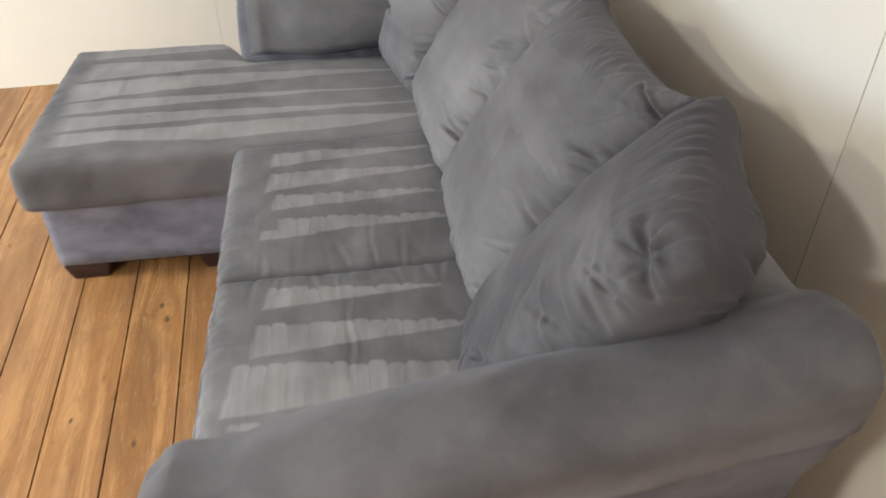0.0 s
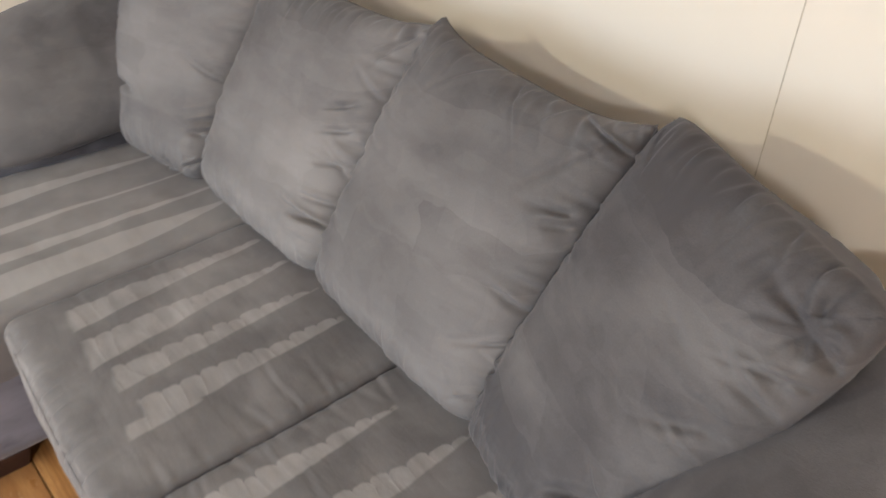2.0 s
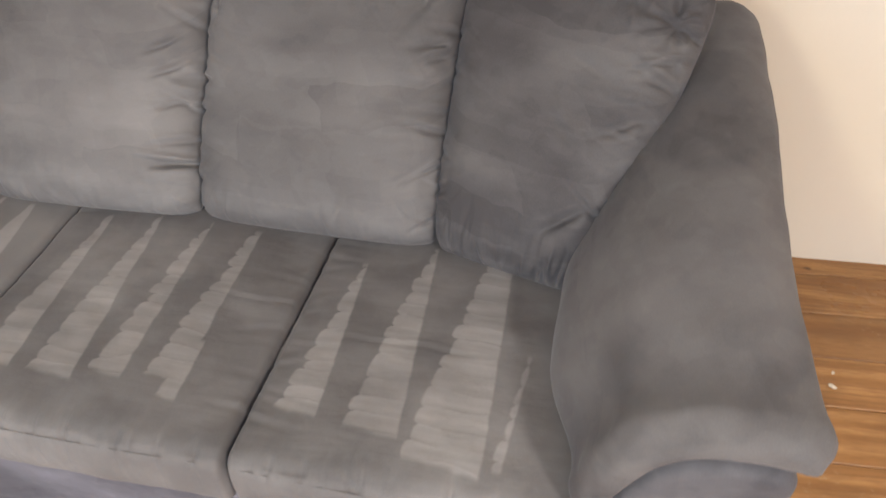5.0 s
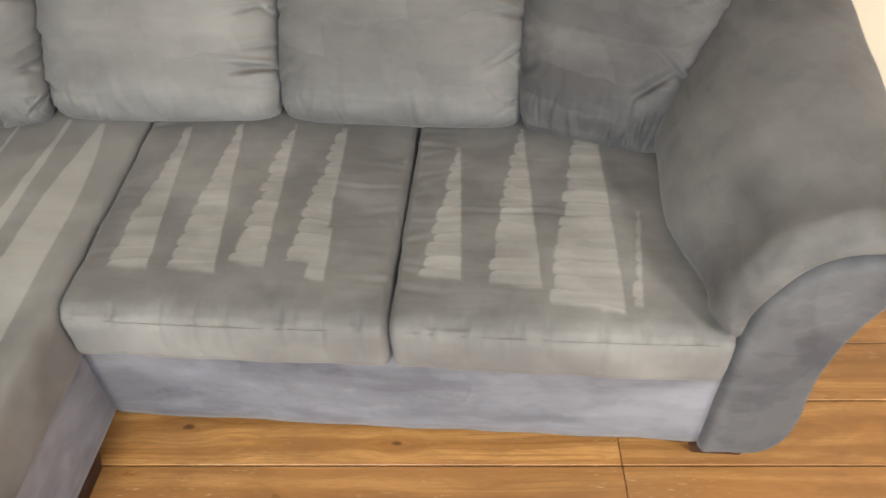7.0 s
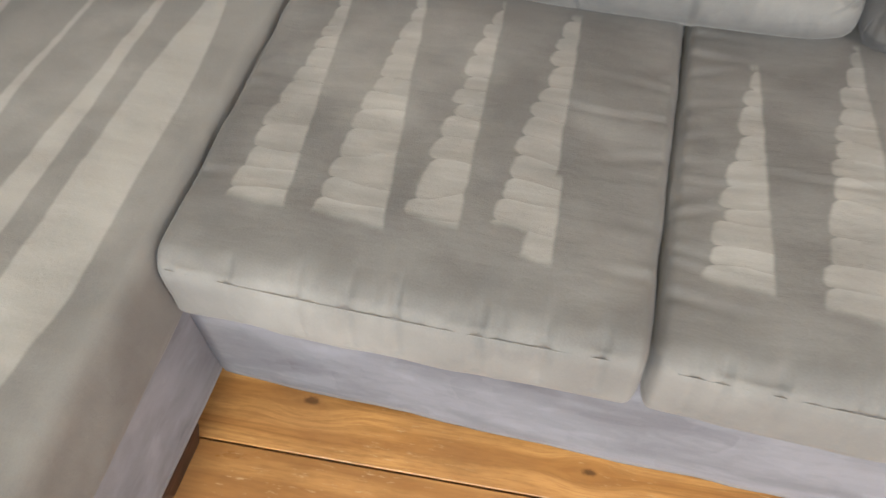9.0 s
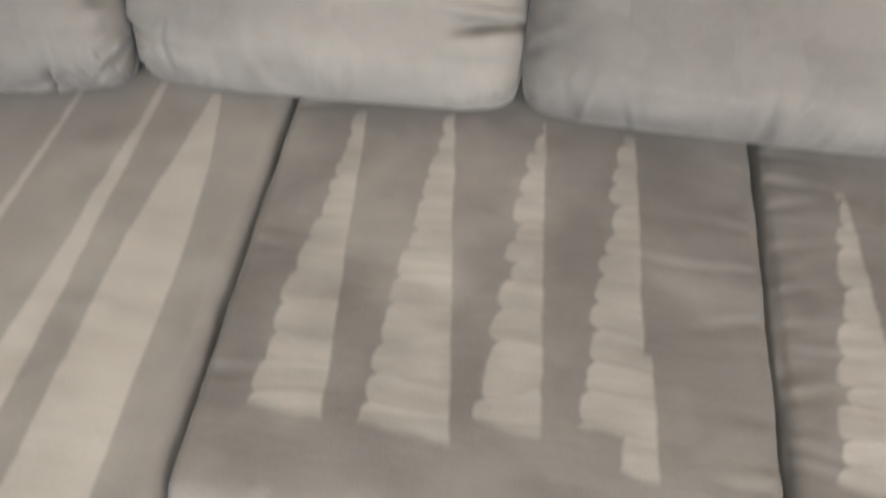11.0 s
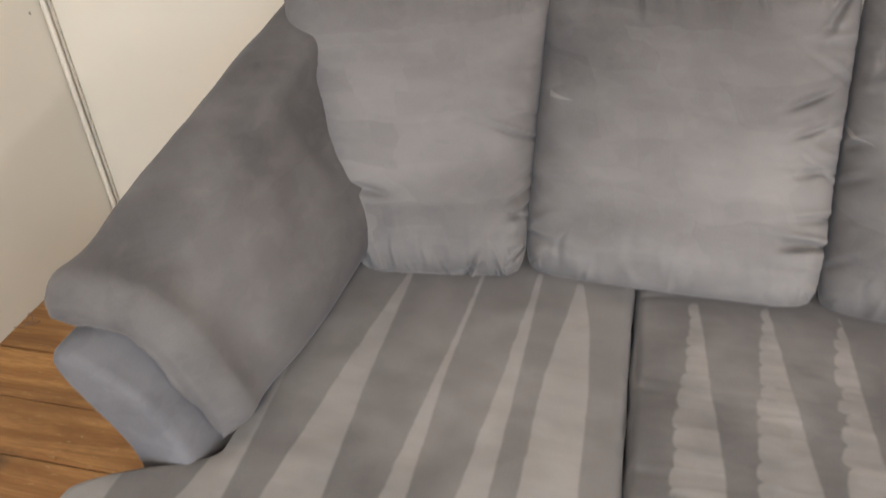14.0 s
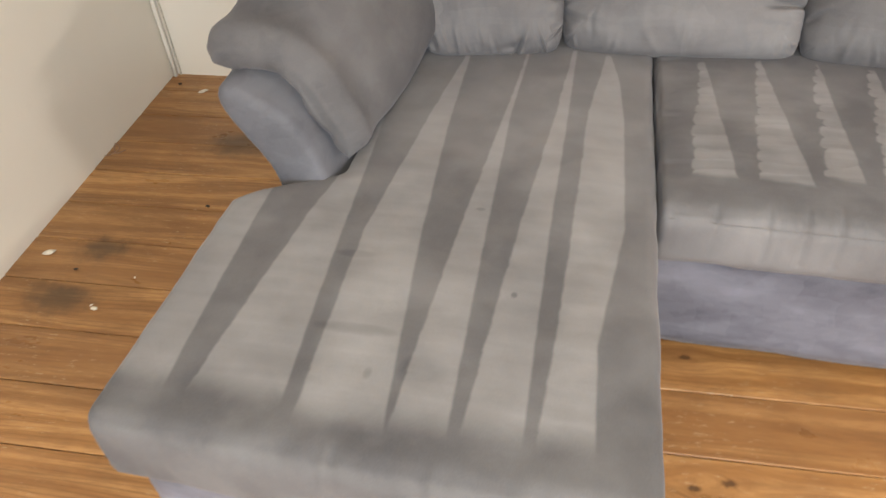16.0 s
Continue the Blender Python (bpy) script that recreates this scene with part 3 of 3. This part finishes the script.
def arm(side, base, rise, slant, back, bulge, lift, tip, pad_wide=1.0, narrow=0.0, set_back=0.0, gap=0.0):
    """One flared arm: an upholstered frame with a loose pad draped over it. side 1: towards +x, -1: towards -x."""
    def place(w, y, z):
        k = min(max((z - 0.35) / 0.4, 0), 1)
        inward = bulge * (0.055 * ease(y, 0, 0.25) + 0.016 * math.sin(math.pi * min(max(y / 0.6, 0), 1))) * math.exp(-((z - 0.52) / 0.16) ** 2)
        inward *= 1 - 0.55 * ease(y, 0.42, 0.66)
        inward += slant * max(y, 0) * (0.55 + 0.45 * k)
        return Vector((base + side * (w - inward), y, z + k * (lift + rise * max(y, 0))))

    flat = spline([(w, z, 0) for w, z in PANEL], 96, True)
    turn = [(flat[(i + 1) % 96] - flat[i - 1]).normalized() for i in range(96)]
    rings = []
    for y, inset in ((-0.030, 0.026), (-0.029, 0.016), (-0.024, 0.007), (-0.012, 0.001), (0.034, 0.0), *((0.12 + 0.1 * k, 0.0) for k in range(8)), (back, 0.0), (back + 0.02, 0.008), (back + 0.022, 0.016)):
        ring = []
        for p, d in zip(flat, turn):
            k = inset + gap * (1 - ease(y, 0.03, 0.14)) * ease(p.y, 0.40, 0.56) * (1 - ease(p.x, 0.16, 0.25))
            w = (p.x + d.y * k) * (1 - narrow * (1.45 - ease(p.y, 0.42, 0.70)))
            ring.append(place(w, y + 0.004 + set_back * (1 - ease(y, 0.0, 0.3)), p.y - d.x * k))
        rings.append(ring)
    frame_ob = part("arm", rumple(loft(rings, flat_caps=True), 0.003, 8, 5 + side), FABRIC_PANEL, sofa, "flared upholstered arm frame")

    line = spline([(w, z, 0) for w, z in (*tip, *((w * pad_wide, z) for w, z in PAD_LINE))], 46)
    way = [(line[min(i + 1, 45)] - line[max(i - 1, 0)]).normalized() for i in range(46)]
    ys = [(-0.034 + 0.05 * (1 - math.cos(k * math.pi / 18)), math.sin(k * math.pi / 18)) for k in range(0, 10)]
    count = 44
    ys += [(0.02 + (back - 0.04) * k / count, 1.0) for k in range(count + 1)]
    ys += [(back - 0.02 + 0.04 * math.sin(k * math.pi / 12), math.cos(k * math.pi / 12)) for k in range(1, 7)]
    rings = []
    for y, s in ys:
        up, down = [], []
        half = (0.006 + 0.026 * s) * (1 + 0.36 * math.exp(-((y - 0.005) / 0.035) ** 2) - 0.16 * math.exp(-((y - 0.10) / 0.045) ** 2))
        for i, (p, d) in enumerate(zip(line, way)):
            h = half * math.sqrt(max(0.02, 1 - max(0, abs(i / 22.5 - 1) - 0.86) ** 2 / 0.0196 * 0.98))
            drape = 0.055 * ease(p.x, 0.22, 0.29) * ease(y, 0.03, 0.30)
            p = p - Vector((0, 0.012, 0)) * math.exp(-(y / 0.09) ** 2) * ease(p.x, 0.06, 0.2)
            if side < 0:               # the inner corner is tucked up at the front
                p = p + Vector((-0.004, 0.016, 0)) * (1 - ease(y, 0.04, 0.24)) * (1 - ease(i, 0, 13))
            if side < 0:               # the pad leans further out towards the back
                p = p + Vector((0.060 * ease(y, 0.12, 0.62) * ease(p.y, 0.535, 0.645) * (1 - ease(p.y, 0.68, 0.735)), 0, 0))
            pull = p - d * 0.02 * (1 - s) * max(0, i - 22) / 23
            at = y + (0.024 * (1 - ease(y, 0.0, 0.2)) if side < 0 else 0.0)
            up.append(place(pull.x - d.y * h, at, pull.y + d.x * h - 0.25 * drape))
            low = min(h, 0.010 + 0.010 * ease(y, 0.0, 0.15))
            if side < 0:               # a thick rolled lip along the front
                low = h * (0.95 - 0.6 * ease(y, 0.03, 0.13))
            down.append(place(pull.x + d.y * low, at, pull.y - d.x * low - drape))
        rings.append(up + down[::-1])
    bm = loft(rings, flat_caps=True)
    bm.normal_update()
    for v in bm.verts:
        # gathered folds by the front edge, soft unevenness elsewhere
        f = math.exp(-((v.co.y + 0.01) / 0.10) ** 2)
        g = noise.noise(Vector((v.co.x * 15 + side * 5, v.co.y * 5, v.co.z * 20)))
        q = v.co.x * 3.1 + v.co.z * 2.4
        tuck = math.exp(-((v.co.y + 0.01) / 0.07) ** 2) * max(0.0, math.sin(q * 46 + 7 * g)) ** 3 * min(1.0, max(0.0, 2.2 * noise.noise(Vector((q * 5.3, side, 0.5))) + 0.15))
        g += 0.55 * noise.noise(v.co * 34)
        v.co += v.normal * ((0.007 * f * g - 0.007 * tuck) * max(0.0, min(1.0, v.normal.z + 0.3 - side * v.normal.x)) + 0.005 * noise.noise(v.co * 5 + Vector((side * 4, 0, 0))) + 0.0025 * noise.noise(v.co * 14))
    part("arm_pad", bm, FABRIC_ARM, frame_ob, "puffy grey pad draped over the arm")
    return frame_ob


arm(1, 1.330, 0.185, 0.035, 0.985, 0.85, 0.014, ((0.010, 0.492), (0.014, 0.545)))
arm(-1, -0.632, 0.31, 0.15, 0.74, 0.15, 0.036, ((-0.004, 0.492), (0.008, 0.548)), 0.89, 0.22, -0.030, 0.022)


def foot(x, y, long_x=0.05, long_y=0.05):
    rings = []
    for z, s in ((0.0, 0.78), (0.004, 0.80), (0.045, 0.97), (0.058, 1.0), (0.064, 1.0)):
        rings.append([(x + s * long_x * a, y + s * long_y * b, z) for a, b in ((-1, -0.9), (-0.9, -1), (0.9, -1), (1, -0.9), (1, 0.9), (0.9, 1), (-0.9, 1), (-1, 0.9))])
    part("foot", loft(rings), FOOT, sofa, "dark stained tapered wooden foot", False)


for x, y, a, b in ((-0.765, -0.605, 0.05, 0.075), (-0.052, -0.605, 0.05, 0.075), (-0.052, -0.16, 0.05, 0.07), (1.425, 0.055, 0.075, 0.05), (1.43, 0.88, 0.05, 0.05), (-0.765, 0.88, 0.05, 0.05)):
    foot(x, y, a, b)


# ---------------- back cushions ----------------
def pillow(corners, front_bulge, back_bulge, dips, material, seed, label, n=170, creases=(), boxy=3.6, gathers=(), thick_end=False, pucker=None, full=4.6):
    """A soft square cushion between four corners (bottom left, bottom right, top right, top left), with gathered corners."""
    bl, br, tr, tl = (Vector(c) for c in corners)
    base = 0.5 * (bl + br)
    normal = ((br - bl).cross(tl - bl)).normalized()       # faces the room
    right, up = (0.5 * (br + tr - bl - tl)), (0.5 * (tl + tr - bl - br))
    bm = bmesh.new()
    rnd = random.Random(int(seed * 10))
    wide, tall = right.length, up.length
    pleats = []
    for side, lo_at, hi_at, count, reach, amount in gathers:
        for k in range(count):
            pleats.append((side, lo_at + (hi_at - lo_at) * (k + rnd.uniform(0.15, 0.85)) / count, reach * rnd.uniform(0.5, 1.3), amount * rnd.choice((0.25, 0.5, 0.9, 1.5)), rnd.uniform(0.0045, 0.011), rnd.uniform(-0.7, 0.7)))
    d_bottom, d_right, d_top, d_left = dips

    def surface(i, j, sign):
        s, t = i / n, j / n
        s, t = 0.5 - 0.5 * math.cos(math.pi * s), 0.5 - 0.5 * math.cos(math.pi * t)
        s, t = 0.45 * s + 0.55 * i / n, 0.45 * t + 0.55 * j / n
        a, b = 2 * s - 1, 2 * t - 1
        p = bl * (1 - s) * (1 - t) + br * s * (1 - t) + tr * s * t + tl * (1 - s) * t
        # the seams draw in between the corners
        ru, uu = right.normalized(), up.normalized()
        p -= ru * (d_right * s ** 3 - d_left * (1 - s) ** 3) * (1 - b ** 4)
        p -= uu * (d_top * t ** 3 - d_bottom * (1 - t) ** 3) * (1 - a ** 4)
        p -= (ru * a + uu * b) * (0.014 if b > 0 else 0.020) * abs(a * b) ** 7
        power = full if sign > 0 else boxy
        e = max(0.0, (1 - abs(a) ** power) * (1 - abs(b) ** power)) ** (0.44 if power < 5 else 0.36)
        depth = (front_bulge if sign > 0 else back_bulge) * e * (1.0 + 0.18 * (0.5 - t))
        corner = (abs(a) * abs(b)) ** 3
        edge = max(abs(a), abs(b)) ** 5 * (1 - max(abs(a), abs(b)) ** 30)
        fold = noise.noise(Vector((a * 9 * (1 - 0.6 * (abs(a) > abs(b))) + seed, b * 9 * (1 - 0.6 * (abs(b) > abs(a))), sign * 2.0)))
        along = b if abs(a) > abs(b) else a
        pleat = math.sin(along * 21 + 5 * fold + seed)
        depth += 0.010 * edge * pleat * (0.25 + max(0.0, noise.noise(Vector((along * 2.2, seed, 1.0 * (a > 0)))) + 0.35)) + 0.007 * noise.noise(Vector((a * 2.3 + seed, b * 2.3, 4)))
        depth += 0.012 * corner * fold * (e > 0.02)
        if sign > 0:
            inside = min(1.0, 2.5 * e)
            for side, at, reach, amount, width, slope in pleats:
                if side == "right":
                    x, y = (1 - s) * wide, (t - at) * tall
                elif side == "left":
                    x, y = s * wide, (t - at) * tall
                elif side == "top":
                    x, y = (1 - t) * tall, (s - at) * wide
                else:
                    x, y = t * tall, (s - at) * wide
                y = (y - slope * x) / width
                if abs(y) < 4 and x < 2 * reach:
                    depth += 1.6 * amount * inside * math.exp(-(x / reach) ** 2) * (0.7 * math.exp(-(y - 1.5) ** 2) - math.exp(-y * y))
        if pucker:                     # folds gathered round a pulled-in corner
            ca, cb, reach, amount = pucker
            dx, dy = (a - ca) * wide * 0.5, (b - cb) * tall * 0.5
            r = math.hypot(dx, dy)
            turn = math.atan2(dy, dx)
            ripple = math.sin(4 * turn + 4.0 * noise.noise(Vector((dx * 14, dy * 14, seed)))) + 0.6 * math.sin(9 * turn + 1.3 + 20 * r)
            near = math.exp(-(r / reach) ** 2)
            depth += min(1.0, 2.0 * e) * (amount * near * (1 - math.exp(-(r / 0.022) ** 2)) * ripple - 1.6 * amount * math.exp(-(r / 0.030) ** 2))
        for ca, cb, da, db, size, amount in creases:
            x, y = (a - ca) * da + (b - cb) * db, -(a - ca) * db + (b - cb) * da
            depth -= amount * math.exp(-(y / size) ** 2) * math.exp(-(x / (size * 5)) ** 2)
        way = normal * sign
        if thick_end and sign < 0:     # the back of the far end stands out level instead of sinking behind the arm
            k = ease(a, -0.5, 0.5) * ease(t, 0.25, 0.8)
            way = way.lerp(Vector((0.04, 1.0, -0.34)), k).normalized()
            depth *= 0.6 + 0.4 * ease(a, -0.7, 0.6)
        return p + way * depth - base

    front = [[bm.verts.new(surface(i, j, 1)) for j in range(n + 1)] for i in range(n + 1)]
    back = [[front[i][j] if i in (0, n) or j in (0, n) else bm.verts.new(surface(i, j, -1)) for j in range(n + 1)] for i in range(n + 1)]
    for i in range(n):
        for j in range(n):
            bm.faces.new((front[i][j], front[i + 1][j], front[i + 1][j + 1], front[i][j + 1]))
            bm.faces.new((back[i][j], back[i][j + 1], back[i + 1][j + 1], back[i + 1][j]))
    rim = [front[i][0] for i in range(0, n, 3)] + [front[n][j] for j in range(0, n, 3)] + [front[i][n] for i in range(n, 0, -3)] + [front[0][j] for j in range(n, 0, -3)]
    rim = [v.co.copy() for v in rim]
    ob = part("back_cushion", bm, material)
    ob.matrix_world = SOFA @ Matrix.Translation(base)
    tagged(ob, label, "cushion", "back cushions of the sofa")
    if not thick_end:
        part("seam", tube(rim, 0.0018, 6, 240, True), material, ob)
    return ob


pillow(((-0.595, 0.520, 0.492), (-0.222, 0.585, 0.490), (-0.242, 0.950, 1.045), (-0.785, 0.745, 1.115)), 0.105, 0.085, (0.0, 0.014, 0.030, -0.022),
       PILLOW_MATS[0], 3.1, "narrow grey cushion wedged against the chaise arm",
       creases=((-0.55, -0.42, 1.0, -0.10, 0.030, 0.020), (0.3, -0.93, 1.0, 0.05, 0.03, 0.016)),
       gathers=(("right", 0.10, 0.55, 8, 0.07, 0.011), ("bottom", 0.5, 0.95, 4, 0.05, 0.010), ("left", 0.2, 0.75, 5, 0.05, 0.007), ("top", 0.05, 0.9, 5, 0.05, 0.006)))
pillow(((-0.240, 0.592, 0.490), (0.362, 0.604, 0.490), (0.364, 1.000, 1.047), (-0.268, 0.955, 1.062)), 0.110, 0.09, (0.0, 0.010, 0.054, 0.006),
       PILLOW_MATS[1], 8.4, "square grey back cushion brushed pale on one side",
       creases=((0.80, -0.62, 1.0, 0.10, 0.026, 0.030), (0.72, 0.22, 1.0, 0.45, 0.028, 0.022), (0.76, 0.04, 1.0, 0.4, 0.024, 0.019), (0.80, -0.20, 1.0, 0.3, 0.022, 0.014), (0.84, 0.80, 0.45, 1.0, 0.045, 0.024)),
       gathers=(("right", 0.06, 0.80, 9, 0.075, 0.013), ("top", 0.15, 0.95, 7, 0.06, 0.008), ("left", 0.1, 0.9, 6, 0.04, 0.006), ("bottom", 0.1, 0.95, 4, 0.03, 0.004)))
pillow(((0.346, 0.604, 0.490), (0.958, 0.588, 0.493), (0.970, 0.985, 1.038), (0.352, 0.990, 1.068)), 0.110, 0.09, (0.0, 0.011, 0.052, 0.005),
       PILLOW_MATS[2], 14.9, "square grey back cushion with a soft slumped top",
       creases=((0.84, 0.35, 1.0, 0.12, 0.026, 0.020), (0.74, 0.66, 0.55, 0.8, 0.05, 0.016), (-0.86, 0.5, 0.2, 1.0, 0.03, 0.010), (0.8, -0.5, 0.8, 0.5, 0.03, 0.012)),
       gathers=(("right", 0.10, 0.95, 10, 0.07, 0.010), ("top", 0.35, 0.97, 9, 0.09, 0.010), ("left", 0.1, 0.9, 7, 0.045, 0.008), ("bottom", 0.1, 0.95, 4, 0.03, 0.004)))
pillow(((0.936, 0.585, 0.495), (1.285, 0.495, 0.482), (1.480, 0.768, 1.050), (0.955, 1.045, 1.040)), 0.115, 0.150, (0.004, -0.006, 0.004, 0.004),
       PILLOW_MATS[3], 21.7, "grey cushion in painted shade, slumped over the arm with a puckered corner",
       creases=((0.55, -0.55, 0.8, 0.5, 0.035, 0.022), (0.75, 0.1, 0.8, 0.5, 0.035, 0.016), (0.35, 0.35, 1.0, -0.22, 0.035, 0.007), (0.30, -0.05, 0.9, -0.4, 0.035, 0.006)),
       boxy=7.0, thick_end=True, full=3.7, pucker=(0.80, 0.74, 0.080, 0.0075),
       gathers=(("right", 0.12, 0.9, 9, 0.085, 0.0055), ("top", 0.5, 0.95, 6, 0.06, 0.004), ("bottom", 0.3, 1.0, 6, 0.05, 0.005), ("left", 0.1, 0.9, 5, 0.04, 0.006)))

# ---------------- small things ----------------
def flake(name, x, y, z, size, material, label, category, seed, flat=0.25, group=""):
    rnd = random.Random(seed)
    bm = bmesh.new()
    bmesh.ops.create_icosphere(bm, subdivisions=2, radius=size)
    for v in bm.verts:
        k = 1 + 0.5 * noise.noise(v.co * (1.3 / size) + Vector((seed * 3.7, 0, 0)))
        v.co = Vector((v.co.x * k * 1.3, v.co.y * k * 0.8, v.co.z * flat * k))
    low = min(v.co.z for v in bm.verts)
    for v in bm.verts:
        v.co.z -= low
    ob = part(name, bm, material, smooth=False)
    ob.matrix_world = pose(x, y, z, 0, 0, rnd.uniform(0, 180))
    return tagged(ob, label, category, group)


for i, (x, y, s) in enumerate(((-3.876, 0.011, 0.014), (-3.617, -0.19, 0.008), (-3.632, -0.178, 0.004), (-3.782, 0.954, 0.014), (-3.56, -0.06, 0.004), (-0.193, 0.501, 0.010), (-0.18, 0.55, 0.005))):
    flake("paint_chip", x, y, 0.001, s, CHIP, "pale flake of paint lying on the floorboards", "debris", i + 1, 0.22, "paint chips on the floor")
for i, (x, y, s) in enumerate(((-3.475, 0.271, 0.006), (-3.753, -0.049, 0.005), (-3.90, 1.0, 0.006))):
    flake("crumb", x, y, 0.001, s, GRIT, "small dark crumb lying on the floorboards", "debris", i + 20, 0.6, "crumbs on the floor")
lint = flake("lint", *(SOFA @ Vector((0.470, -0.002, 0.492))), 0.0022, LINT, "tiny white speck of lint on the seat cushion", "lint", 41, 0.8)
wire = part("wire", tube([(XL + 0.002, 0.50, 0.006), (XL + 0.03, 0.505, 0.012), (XL + 0.05, 0.53, 0.02), (XL + 0.02, 0.555, 0.022), (XL + 0.035, 0.52, 0.006), (XL + 0.06, 0.545, 0.004)], 0.0016, 6, 50), WIRE)
tagged(wire, "short curled brown wire at the foot of the wall", "wire")

# ---------------- floorboards ----------------
floor = part("floor", box((XL - 0.1, YF - 0.1, -0.06), (XR + 0.1, 1.3, -0.022)), DARK_GAP, None, smooth=False)
tagged(floor, "orange-brown stained pine floorboards, worn and knotty", "floor", kind="structure")
EDGES = [-0.27 + 0.1755 * k for k in range(-19, 9)]
CUTS = {-0.27: (-0.998,), -0.4455: (-0.997,)}
rnd = random.Random(7)
for y0 in EDGES:
    y1 = y0 + 0.1755
    cuts = next((c for k, c in CUTS.items() if abs(k - y0) < 0.01), (rnd.uniform(-0.4, 1.6), ))
    xs = [XL - 0.05, *cuts, XR + 0.05]
    for x0, x1 in zip(xs, xs[1:]):
        drop = rnd.uniform(0, 0.0012)
        bm = box((x0 + 0.0008, y0 + 0.0018, -0.024), (x1 - 0.0008, y1 - 0.0018, -drop), 0.0016, 1)
        part("floorboard", bm, WOOD_FLOOR, floor, smooth=False)
